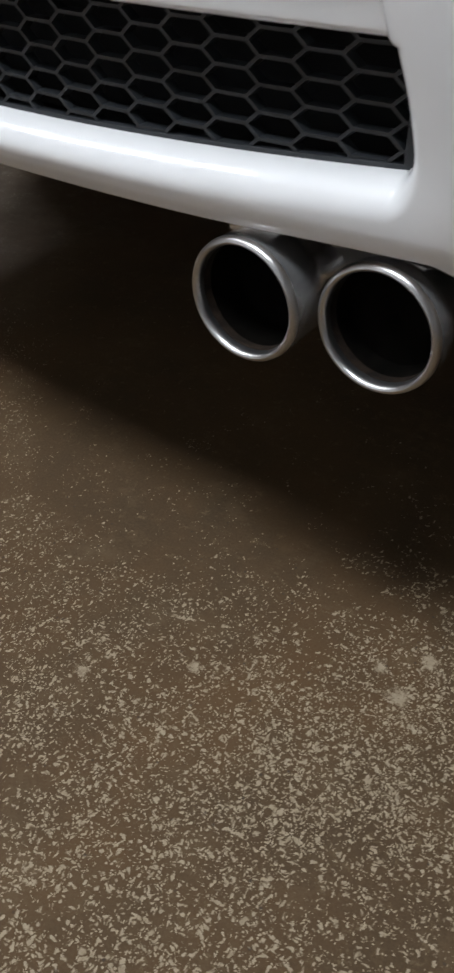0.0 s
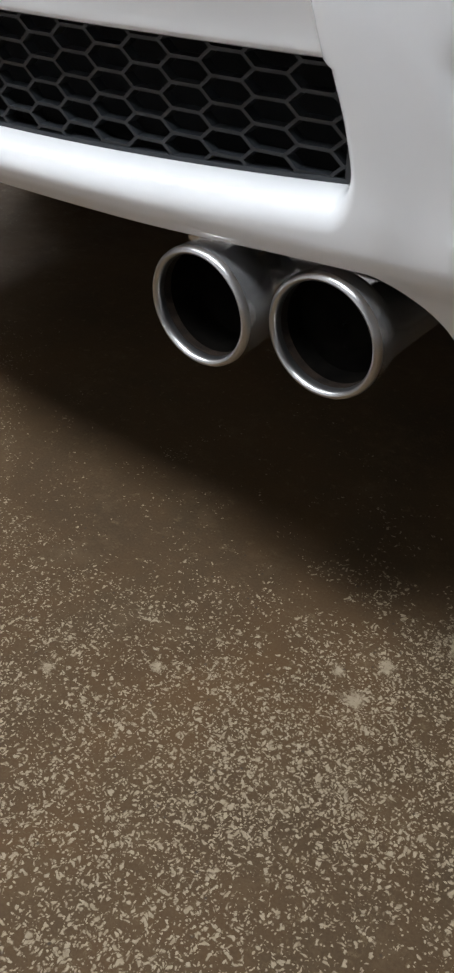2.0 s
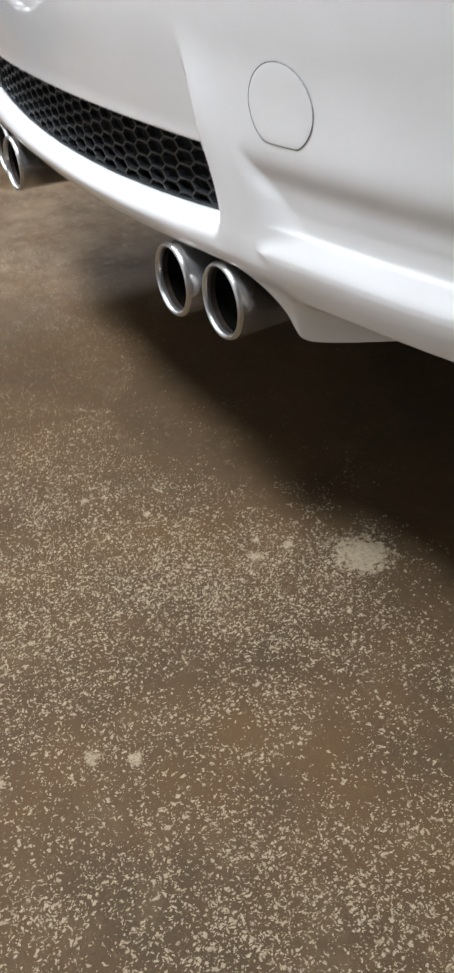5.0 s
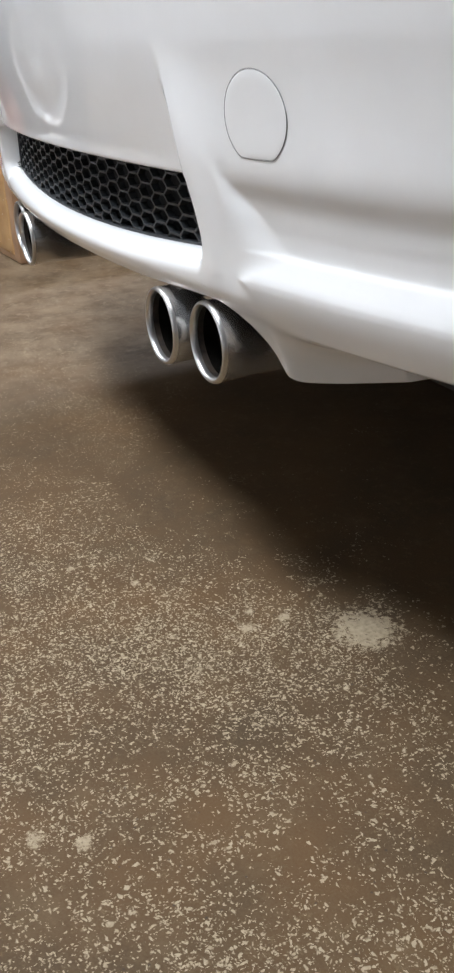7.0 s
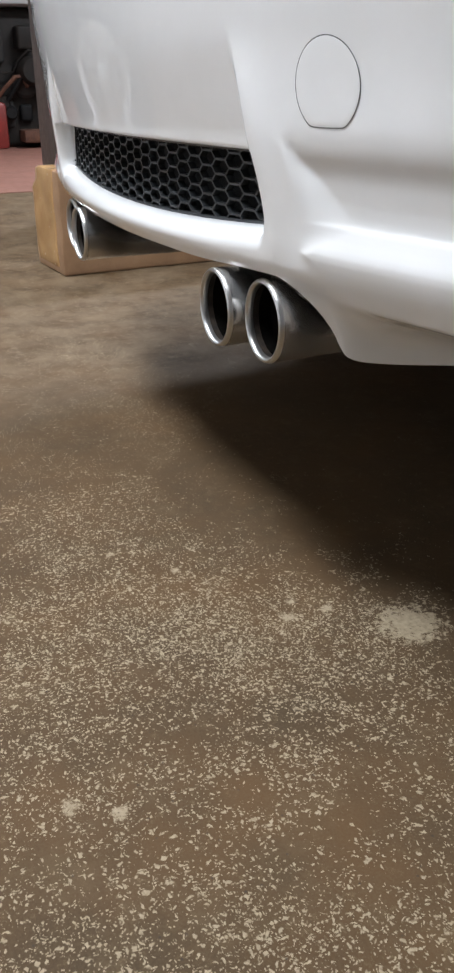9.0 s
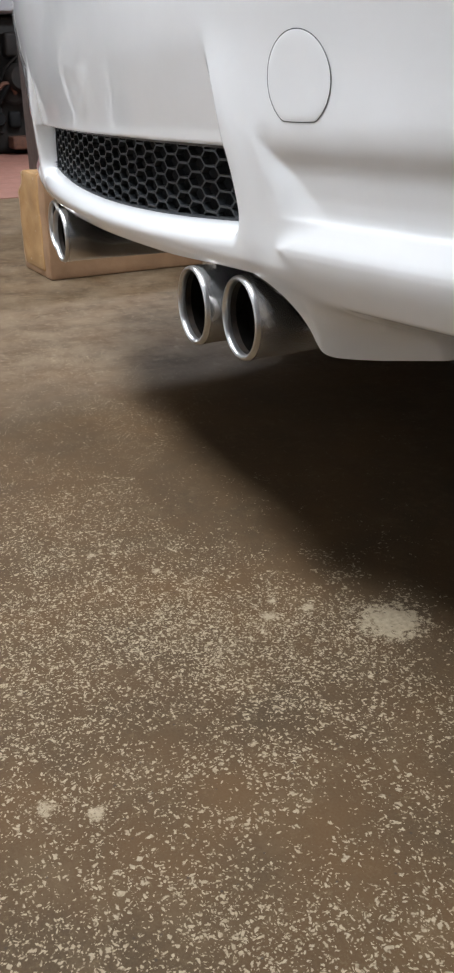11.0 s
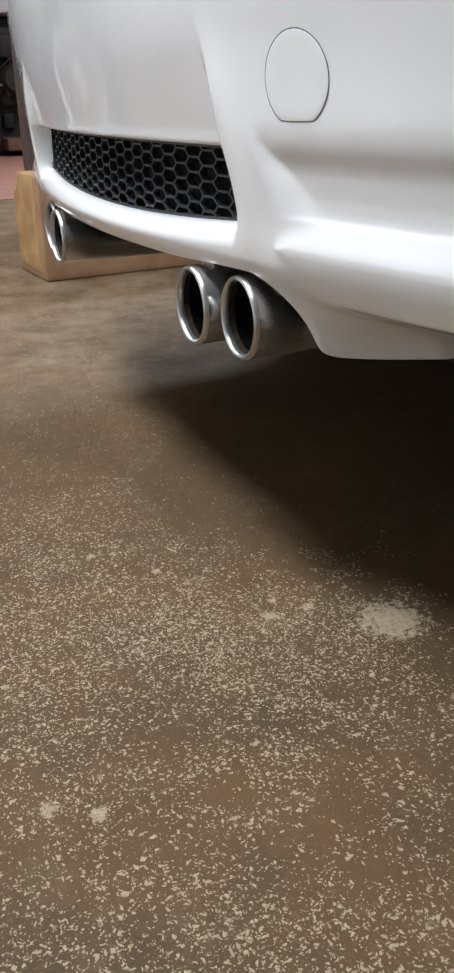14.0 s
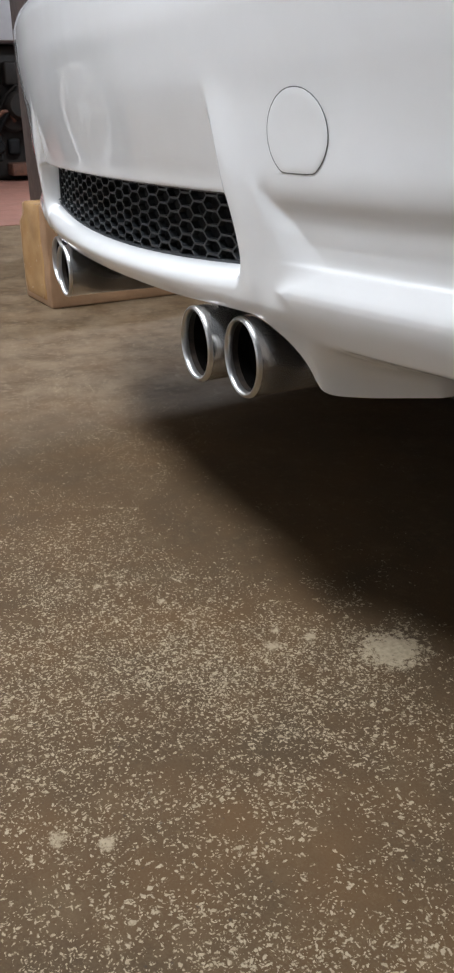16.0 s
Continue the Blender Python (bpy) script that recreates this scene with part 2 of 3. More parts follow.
def join(bm, other, m=None):
    if m is not None:
        other.transform(m)
    me = bpy.data.meshes.new("tmp")
    other.to_mesh(me)
    other.free()
    bm.from_mesh(me)
    bpy.data.meshes.remove(me)


def lathe(bm, profile, steps=64, m=None):
    """Turn a profile of (radius, height) round the z axis."""
    b = bmesh.new()
    rings = []
    for r, h in profile:
        rings.append([b.verts.new((r * math.cos(2 * math.pi * i / steps), r * math.sin(2 * math.pi * i / steps), h)) for i in range(steps)])
    for a, c in zip(rings, rings[1:]):
        for i in range(steps):
            j = (i + 1) % steps
            b.faces.new((a[i], a[j], c[j], c[i]))
    join(bm, b, m)
    return bm


def sweep(bm, points, radius, steps=16):
    """A round bar along a line of points."""
    b = bmesh.new()
    pts = [Vector(p) for p in points]
    rings = []
    for i, p in enumerate(pts):
        d = (pts[min(i + 1, len(pts) - 1)] - pts[max(i - 1, 0)]).normalized()
        q = d.to_track_quat("Z", "X")
        rings.append([b.verts.new(p + q @ Vector((radius * math.cos(2 * math.pi * k / steps), radius * math.sin(2 * math.pi * k / steps), 0))) for k in range(steps)])
    for a, c in zip(rings, rings[1:]):
        for i in range(steps):
            j = (i + 1) % steps
            b.faces.new((a[i], a[j], c[j], c[i]))
    b.faces.new(rings[0]), b.faces.new(rings[-1])
    join(bm, b)
    return bm


def curve(table):
    """A smooth curve through (place, value) pairs, as a function."""
    xs, ys = [p[0] for p in table], [p[1] for p in table]
    hs = np.diff(xs)
    ds = np.diff(ys) / hs
    ms = [ds[0]]
    for i in range(1, len(xs) - 1):
        a, b = ds[i - 1], ds[i]
        ms.append(0.0 if a * b <= 0 else 2 * a * b / (a + b))
    ms.append(ds[-1])

    def f(x):
        x = min(max(x, xs[0]), xs[-1])
        i = min(max(int(np.searchsorted(xs, x)) - 1, 0), len(hs) - 1)
        t = (x - xs[i]) / hs[i]
        return ((2 * t**3 - 3 * t**2 + 1) * ys[i] + (t**3 - 2 * t**2 + t) * hs[i] * ms[i]
                + (-2 * t**3 + 3 * t**2) * ys[i + 1] + (t**3 - t**2) * hs[i] * ms[i + 1])
    return f


def ease(a, b, x):
    t = min(max((x - a) / (b - a), 0.0), 1.0)
    return t * t * (3 - 2 * t)


# ---- the room ----
def slab(name, x0, x1, y0, y1, z0, z1, mat, label, category):
    ob = part(name, box(bmesh.new(), x0, x1, y0, y1, z0, z1), mat, smooth=0)
    return tagged(ob, label, category, kind="structure")


slab("floor", ROOM_X0, ROOM_X1, ROOM_Y0, ROOM_Y1, -0.2, 0.0, FLOOR, "worn brown painted concrete floor with pale chips", "floor")
slab("ceiling", ROOM_X0, ROOM_X1, ROOM_Y0, ROOM_Y1, ROOM_H, ROOM_H + 0.15, CEIL, "plain pale workshop ceiling", "ceiling")
slab("wall_west", ROOM_X0 - 0.2, ROOM_X0, ROOM_Y0, ROOM_Y1, -0.2, ROOM_H + 0.15, DIRTY, "plain grey plaster wall", "wall")
slab("wall_east", ROOM_X1, ROOM_X1 + 0.2, ROOM_Y0, ROOM_Y1, -0.2, ROOM_H + 0.15, DIRTY, "plain grey plaster wall", "wall")
slab("wall_south", ROOM_X0 - 0.2, ROOM_X1 + 0.2, ROOM_Y0 - 0.2, ROOM_Y0, -0.2, ROOM_H + 0.15, WALL, "plain pale plaster wall", "wall")
slab("wall_north", ROOM_X0 - 0.2, ROOM_X1 + 0.2, ROOM_Y1, ROOM_Y1 + 0.2, -0.2, ROOM_H + 0.15, WALL, "plain pale plaster wall", "wall")
# thin sheet of faded red lying just above the floor
slab("red_floor_area", -8.2, -3.9, -0.6, 3.2, 0.0005, 0.004, MAT, "thin faded red area on the floor", "floor paint")


def tube_lamp(x, y, z, length, turn, watts, half):
    lamp = thing("ceiling_lamp", (x, y, z), "white fluorescent tube lamp hung under the ceiling", "lamp", "ceiling lamps", turn)
    part("housing", box(bmesh.new(), -length / 2 - 0.04, length / 2 + 0.04, -half - 0.02, half + 0.02, 0.03, 0.08, 0.008), WHITE, lamp)
    for dy in ((-0.17, -0.06, 0.06, 0.17) if half > 0.1 else (0.0,)):
        bm = bmesh.new()
        sweep(bm, [(-length / 2, dy, 0.0), (length / 2, dy, 0.0)], 0.013, 12)
        part("tube", bm, TUBE, lamp, "glowing fluorescent tube")
    for dx in (-length / 3, length / 3):
        part("hanger", sweep(bmesh.new(), [(dx, 0, 0.08), (dx, 0, ROOM_H - z)], 0.004, 8), GREY, lamp)
    light = bpy.data.lights.new("lamp_light", "AREA")
    light.shape, light.size, light.size_y, light.energy = "RECTANGLE", length, 2 * half, watts
    light.color = (0.875, 0.945, 1.035)
    lo = new("lamp_light", light)
    lo.parent = lamp
    lo.matrix_local = pose(0, 0, -0.02)
    return lamp


for lamp_row in LAMPS:
    tube_lamp(*lamp_row)
TUBE.node_tree.nodes["Principled BSDF"].inputs["Emission Color"].default_value = (1.0, 0.97, 0.92, 1)
TUBE.node_tree.nodes["Principled BSDF"].inputs["Emission Strength"].default_value = 12.0

# ---- the car ----
car = thing("car", (0, 0, 0), "white coupe parked on the floor, with four round exhaust tips", "car")

plan = curve((*((x / 20, -0.045 + 0.19 * (x / 20) ** 2) for x in range(13)), (0.7, 0.052), (0.77, 0.085), (0.83, 0.14), (0.87, 0.22)))


def plan_point(a):
    """The bumper's outline from above; a runs along x and then round the corner."""
    s = abs(a)
    if s <= 0.82:
        x, y = s, plan(s)
    else:
        t = min((s - 0.82) / 0.5, 1.0)
        x = 0.82 + 0.075 * math.sin(min(t * 3.2, 1.0) * math.pi / 2)
        y = plan(0.82) + (s - 0.82) * 1.15 + 0.02 * t
    return (x if a >= 0 else -x), y


def strake_x(z):
    return EDGE(z)


EDGE = curve(((0.30, 0.394), (0.36, 0.3935), (0.41, 0.391), (0.44, 0.386), (0.473, 0.3765), (0.551, 0.356), (0.62, 0.340), (0.72, 0.325)))
TOP_ROLL = ((0.62, -0.008), (0.67, -0.009), (0.69, -0.003), (0.703, 0.012), (0.71, 0.032))
side_in = curve(((0.20, 0.22), (0.27, 0.090), (0.286, 0.057), (0.295, 0.0535), (0.31, 0.0475), (0.335, 0.0340), (0.355, 0.0213), (0.372, 0.0126), (0.383, 0.0092), (0.388, 0.0083), (0.3915, 0.0082), (0.396, 0.0090), (0.401, 0.0106),
                 (0.406, 0.0124), (0.411, 0.0142), (0.4150, 0.0158), (0.4164, 0.0168), (0.4178, 0.0177), (0.4198, 0.0182), (0.424, 0.0184), (0.432, 0.0181), (0.442, 0.0168), (0.452, 0.0153), (0.459, 0.0134), (0.465, 0.0109), (0.470, 0.0087), (0.476, 0.0068), (0.482, 0.0056),
                 (0.487, 0.0050), (0.52, 0.0032), (0.55, 0.0006), (0.58, -0.0034), (0.61, -0.0068), (0.63, -0.0088)) + TOP_ROLL[1:])
strake_in = curve(((0.27, 0.090), (0.286, 0.056), (0.295, 0.0525), (0.31, 0.049), (0.325, 0.0425), (0.336, 0.0362), (0.350, 0.0275), (0.358, 0.0212), (0.366, 0.0158), (0.376, 0.0125), (0.388, 0.0115), (0.41, 0.0105), (0.473, 0.004), (0.50, 0.0016), (0.52, 0.0004), (0.55, -0.0007), (0.563, -0.0016), (0.575, -0.0029), (0.60, -0.0058), (0.63, -0.0088)) + TOP_ROLL[1:])
panel_in = curve(((0.30, 0.036), (0.4679, 0.036), (0.4690, 0.020), (0.4718, 0.0152), (0.477, 0.0148), (0.50, 0.0106), (0.52, 0.0067), (0.548, 0.0014), (0.575, -0.0028), (0.60, -0.0058), (0.63, -0.0088)) + TOP_ROLL[1:])


def low_z(x):
    return LOW(abs(x))


LOW = curve(((0.0, 0.353), (0.2, 0.355), (0.33, 0.361), (0.365, 0.3615), (0.382, 0.357), (0.395, 0.350), (0.41, 0.341), (0.42, 0.332), (0.43, 0.3195), (0.438, 0.306), (0.445, 0.2985), (0.451, 0.2930), (0.459, 0.2896), (0.468, 0.2880), (0.480, 0.2870), (0.5125, 0.2868), (0.5160, 0.3328), (0.53, 0.3340), (0.58, 0.3375), (0.65, 0.345), (0.9, 0.35)))


def sill(x):
    """Top of the lip under the grille."""
    return 0.3885 + 0.10 * min(abs(x), 0.40) ** 2


def nose(x, z):
    """0 on the skin, 1 where the rounded nose of strake and lip meets the grille."""
    p, q = (strake_x(z) - abs(x)) / STEP, (z - sill(x) + 0.021) / 0.022
    if p <= 0 or q <= 0:
        return 0.0
    d = FILLET - math.hypot(FILLET - p, FILLET - q) if p < FILLET and q < FILLET else min(p, q)
    return min(max(d, 0.0), 1.0)


def inset(x, z):
    """How far the bumper's skin lies inside the outline from above."""
    s = abs(x)
    edge = strake_x(z)
    ridge = 0.0025 * ease(0.575, 0.48, z) * ease(0.35, 0.40, z) * math.exp(-(((s - edge - 0.012) / 0.016) ** 2))
    # the strake's flank runs slantwise into the hollow and meets the ledge in a point
    flank = 0.014 + 1.0 * max(0.475 - z, 0.0) if z > 0.4165 else 0.0725 - 2.0 * (0.4165 - z)
    flank = min(max(flank, 0.014), 0.08)
    if z < 0.390:
        flank = 0.0195 + 1.2 * (0.390 - z)
        flank = min(flank, 0.07)
    up = ease(0.470, 0.505, z)
    w = ease(edge + 0.044 - 0.030 * up, edge + 0.044 + flank + 0.025 * up, s)
    skin = strake_in(z) * (1 - w) + side_in(z) * w - ridge
    # under the ledge the lower corner turns back towards the wheel
    u = max(min(s, 0.514) - 0.451, 0.0)
    skin += 1.75 * u * u / (u + 0.006) * ease(0.352, 0.300, z)
    # the lower edge beside the corner rolls under
    skin += 0.024 * ease(0.505, 0.522, s) * max(0.0, (0.351 - z) / 0.0165) ** 2
    d = nose(x, z)
    if d <= 0:
        return skin
    k = (1 - math.sqrt(1 - 0.98 * d * d)) / (1 - math.sqrt(0.02))
    k += (ease(0.0, 1.0, d) - k) * ease(0.480, 0.525, z)
    return skin * (1 - k) + panel_in(z) * k


FILLET, STEP = 1.7, 0.013


def bumper_columns():
    cols = list(np.linspace(0, 0.33, 34)) + list(np.linspace(0.334, 0.362, 26)) + list(np.linspace(0.365, 0.46, 40)) + list(np.linspace(0.4615, 0.5180, 32)) + list(np.linspace(0.523, 0.80, 42)) + list(np.linspace(0.81, 1.30, 40))
    return [-c for c in cols[:0:-1]] + cols


def build_bumper():
    bm = bmesh.new()
    cols = bumper_columns()
    n_low, n_mid, n_top = 60, 52, 48
    grid = []
    for a in cols:
        s = abs(a)
        col = []
        x_guess = s
        lowest = low_z(min(x_guess, 0.9))
        zb = sill(x_guess * strake_x(0.40) / 0.362 if s <= 0.362 else 0.40) + 0.0010
        split = max(0.3525, lowest + 0.004)
        zs = list(np.linspace(lowest, split, 22, endpoint=False)) + list(np.linspace(split, zb, n_low - 22, endpoint=False)) + list(np.linspace(zb, 0.4678, n_mid, endpoint=False)) + [0.4678, 0.4682, 0.4686, 0.4692, 0.4700, 0.4712, 0.4730, 0.476, 0.4800] + list(np.linspace(0.486, 0.71, n_top - 8))
        for z in zs:
            if s <= 0.362:
                xx, y = s * strake_x(z) / 0.362, None
            elif s <= 0.46:
                xx, y = strake_x(z) + (s - 0.362) / 0.098 * (0.46 - strake_x(z)), None
            else:
                xx, y = plan_point(s)
            if y is None:
                y = plan(xx)
            d = inset(xx, z)
            if s > 0.82:
                k = ease(0.82, 1.0, s)
                px, py = xx - d * k, y + d * (1 - k)
            else:
                px, py = xx, y + d
            col.append(bm.verts.new((px if a >= 0 else -px, py, z)))
        # rolled edge to the inside at the bottom
        v = col[0]
        back = bm.verts.new((v.co.x * 0.998, v.co.y + 0.012 + 0.03 * ease(0.505, 0.522, s), v.co.z + 0.002))
        grid.append([back] + col)
    rows = n_low + n_mid + n_top + 2
    for i in range(len(cols) - 1):
        mid = abs(cols[i] + cols[i + 1]) / 2
        for j in range(rows - 1):
            if mid < 0.362 and n_low + 1 <= j <= n_low + n_mid:
                c = (grid[i][j].co + grid[i + 1][j + 1].co) / 2
                if nose(c.x, c.z) > 0.985:
                    continue
            bm.faces.new((grid[i][j], grid[i + 1][j], grid[i + 1][j + 1], grid[i][j + 1]))
    return bm


bumper = part("rear_bumper", build_bumper(), PAINT, car, "glossy white rear bumper", smooth=85)

# near-black sheet that stands for the dark space behind the grille
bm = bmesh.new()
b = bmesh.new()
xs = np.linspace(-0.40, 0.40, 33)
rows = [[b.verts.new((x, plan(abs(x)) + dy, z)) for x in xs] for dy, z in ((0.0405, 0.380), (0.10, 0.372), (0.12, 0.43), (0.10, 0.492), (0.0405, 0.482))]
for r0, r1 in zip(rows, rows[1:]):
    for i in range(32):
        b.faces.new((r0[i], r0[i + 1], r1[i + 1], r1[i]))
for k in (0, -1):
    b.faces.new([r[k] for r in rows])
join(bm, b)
part("grille_backing", bm, BLACK, bumper, "near-black sheet behind the grille")


def build_grille():
    """Flat-topped hexagon cells on the bumper's curve, as one moulded grid."""
    bm = bmesh.new()
    rh, re = HEX_COL * 0.634, HEX_COL * 0.366
    pitch = HEX_ROW
    wall = 0.0010
    n = int(0.40 / HEX_COL) + 1
    for c in range(-n, n + 1):
        for r in range(-5, 6):
            cx, cz = c * HEX_COL + HEX_X, 0.431 + r * pitch + (pitch / 2 if c % 2 else 0.0) + HEX_Z
            corners = [(rh, 0), (re, pitch / 2), (-re, pitch / 2), (-rh, 0), (-re, -pitch / 2), (re, -pitch / 2)]
            if abs(cx) > 0.42 or cz < 0.37 or cz > 0.49:
                continue
            rings = []
            for scale, depth in ((1.0, 0.0368), (1 - wall / (pitch / 2), 0.0368), (1 - 1.15 * wall / (pitch / 2), 0.0445)):
                ring = []
                for dx, dz in corners:
                    fx = 1 - (1 - scale) * (pitch / 2) / (rh * 0.8)
                    x, z = cx + dx * fx, cz + dz * scale
                    ring.append(bm.verts.new((x, plan(min(abs(x), 0.5)) + depth, z)))
                rings.append(ring)
            for a, b2 in zip(rings, rings[1:]):
                for i in range(6):
                    j = (i + 1) % 6
                    bm.faces.new((a[i], a[j], b2[j], b2[i]))
    bmesh.ops.remove_doubles(bm, verts=bm.verts[:], dist=0.0002)
    return bm


part("grille", build_grille(), MESH, bumper, "black plastic honeycomb grille", smooth=30)


def build_grille_frame():
    """The moulded rim round the honeycomb: a narrow band along sill, ends and top."""
    bm = bmesh.new()

    def band(line):
        rings = []
        for x, z, dx, dz in line:
            p = [(x + dx * k, plan(min(abs(x + dx * k), 0.5)) + d, z + dz * k) for k, d in ((-0.6, 0.0350), (0.85, 0.0350), (1.0, 0.0354), (1.0, 0.0440))]
            rings.append([bm.verts.new(v) for v in p])
        for a, b2 in zip(rings, rings[1:]):
            for i in range(3):
                bm.faces.new((a[i], b2[i], b2[i + 1], a[i + 1]))

    xs = np.linspace(-0.384, 0.384, 61)
    band([(x, sill(x), 0.0, 0.0034) for x in xs])
    band([(x, 0.4680, 0.0, -0.0026) for x in xs])
    for sx in (-1, 1):
        band([(sx * (strake_x(z) - STEP), z, -sx * (0.0045 + 0.006 * ease(0.45, 0.405, z)), 0.0) for z in np.linspace(0.398, 0.4680, 14)])
    return bm


part("grille_frame", build_grille_frame(), MESH, bumper, "black plastic rim of the grille", smooth=50)


# round tow-eye cover: a dark groove and a lid that follow the bumper
def tow_cover(cx, cz, rx, rz):
    def outline(k):
        pts = []
        flat = -0.85 * rz
        for i in range(72):
            a = 2 * math.pi * i / 72
            x, z = rx * math.cos(a), rz * math.sin(a)
            if z < flat:
                z = flat - (flat - z) * 0.10
            pts.append((cx + x * k, cz + z * k))
        return pts

    def ring(b, pts, out):
        return [b.verts.new((x, plan(abs(x)) + inset(x, z) - out, z)) for x, z in pts]
    b = bmesh.new()
    rings = [ring(b, outline(k), o) for k, o in ((1.009, 0.0004), (0.985, 0.0004))]
    for i in range(72):
        j = (i + 1) % 72
        b.faces.new((rings[0][i], rings[0][j], rings[1][j], rings[1][i]))
    part("cover_gap", b, GAP, bumper, "thin dark gap round the cover")
    b = bmesh.new()
    steps = [(0.988, 0.0003), (0.984, 0.0005), (0.97, 0.0006), (0.8, 0.0006), (0.6, 0.0006), (0.4, 0.0006), (0.2, 0.0006)]
    rings = [ring(b, outline(k), o) for k, o in steps]
    for r0, r1 in zip(rings, rings[1:]):
        for i in range(72):
            j = (i + 1) % 72
            b.faces.new((r0[i], r0[j], r1[j], r1[i]))
    b.faces.new(rings[-1])
    part("tow_cover", b, PAINT, bumper, "round white tow-eye cover with a flat lower edge")


tow_cover(0.4812, 0.5225, 0.0385, 0.0352)


# small round hole with a collar near the top edge
bm = bmesh.new()
lathe(bm, [(0.0085, 0.001), (0.0080, -0.0012), (0.0062, -0.0016), (0.0055, 0.0005), (0.0055, 0.006), (0.0005, 0.006)], 28, pose(0.250, plan(0.25) + 0.0008, 0.645, -90, 0, 5))
part("sensor", bm, GAP, bumper, "small round grey sensor")

# added black sheet closing the bumper from below; stops bounce, deepens shade under the car
bm = bmesh.new()
xs = np.linspace(-0.80, 0.80, 65)
sheets = [[bm.verts.new((x, y, z)) for x in xs for y in (plan(abs(x)) + 0.030, max(0.24, plan(abs(x)) + 0.06))] for z in (0.366, 0.370)]
for sheet in sheets:
    for i in range(0, 128, 2):
        bm.faces.new((sheet[i], sheet[i + 1], sheet[i + 3], sheet[i + 2]))
for i in range(0, 128, 2):
    for k in (0, 1):
        bm.faces.new((sheets[0][i + k], sheets[0][i + 2 + k], sheets[1][i + 2 + k], sheets[1][i + k]))
part("bounce_blocker", bm, BLACK, bumper, "added black sheet inside the bumper that stops bounced light")

# exhaust
exhaust = part("muffler", box(bmesh.new(), -0.62, 0.62, 0.22, 0.50, 0.235, 0.395, 0.05, 5), MUFFLER, car, "dull steel rear muffler")


def tail_pipe(m, full):
    """A sleeve that narrows towards its lower side into the thinner pipe."""
    b = bmesh.new()
    rings = []
    for d, r in ((0.0050, 0.0401), (0.011, 0.0398), (0.016 + full, 0.0392), (0.023 + full, 0.0375), (0.031 + full, 0.0345), (0.040 + full, 0.0305), (0.050 + full, 0.0268), (0.060 + full, 0.0248), (0.072 + full, 0.0240), (0.28, 0.0240)):
        rings.append([b.verts.new((r * math.cos(math.pi * i / 32), max(0.0, 0.0392 - r) + r * math.sin(math.pi * i / 32), d)) for i in range(64)])
    for p, q in zip(rings, rings[1:]):
        for i in range(64):
            j = (i + 1) % 64
            b.faces.new((p[i], p[j], q[j], q[i]))
    b.transform(m)
    return b


def tip(x, y, z, name, full):
    m = pose(x, y, z - 0.001, -90, 0, 0) @ Matrix.Diagonal((1.03, 1.03, 1.0, 1.0))
    prof = [(0.0344, 0.0075), (0.0345, 0.0045), (0.0350, 0.0020), (0.0360, 0.0005), (0.0370, 0.0), (0.0385, 0.0006), (0.0396, 0.0022), (0.0401, 0.0050)]
    t = part(name, lathe(bmesh.new(), prof, 72, m), STEEL, exhaust, "polished rolled rim of an exhaust tip")
    part("pipe", tail_pipe(m, full), PIPE, t, "polished steel tail pipe")
    part("bore", lathe(bmesh.new(), [(0.001, 0.026 + full), (0.0318, 0.026 + full), (0.0335, 0.024 + full), (0.0342, 0.014)], 64, m), SOOT, t, "sooty inside of the pipe")
    part("inner_wall", lathe(bmesh.new(), [(0.0342, 0.014), (0.0343, 0.011), (0.0344, 0.0075)], 64, m), TARNISH, t, "brown tarnished inner wall")
    return t


for sx in (-1, 1):
    tip(sx * 0.369, 0.0, 0.314, "exhaust_tip", 0.0)
    tip(sx * 0.281, -0.014, 0.311, "exhaust_tip", 0.014)
    # bridge plate and hanger between the two pipes
    bm = bmesh.new()
    box(bm, sx * 0.325 - 0.045, sx * 0.325 + 0.045, 0.075, 0.20, 0.300, 0.326, 0.01, 3)
    part("bridge", bm, PIPE, exhaust)
    bm = bmesh.new()
    flat = [(0.252, 0.343), (0.298, 0.338), (0.290, 0.354), (0.2825, 0.374), (0.275, 0.374)]
    front, rear = ([bm.verts.new((sx * x, y, z)) for x, z in flat] for y in (0.010, 0.055))
    bm.faces.new(front), bm.faces.new(rear)
    for k in range(5):
        bm.faces.new((front[k], front[(k + 1) % 5], rear[(k + 1) % 5], rear[k]))
    bmesh.ops.bevel(bm, geom=bm.edges[:], offset=0.0015, segments=2, affect="EDGES", profile=0.5)
    part("hanger", bm, PIPE, exhaust, "steel hanger bracket")

# underbody and upper body
bm = bmesh.new()
box(bm, -0.78, 0.78, 0.17, 4.35, 0.27, 0.42, 0.03, 2)
part("underbody", bm, UNDER, car, "black sooty underbody")


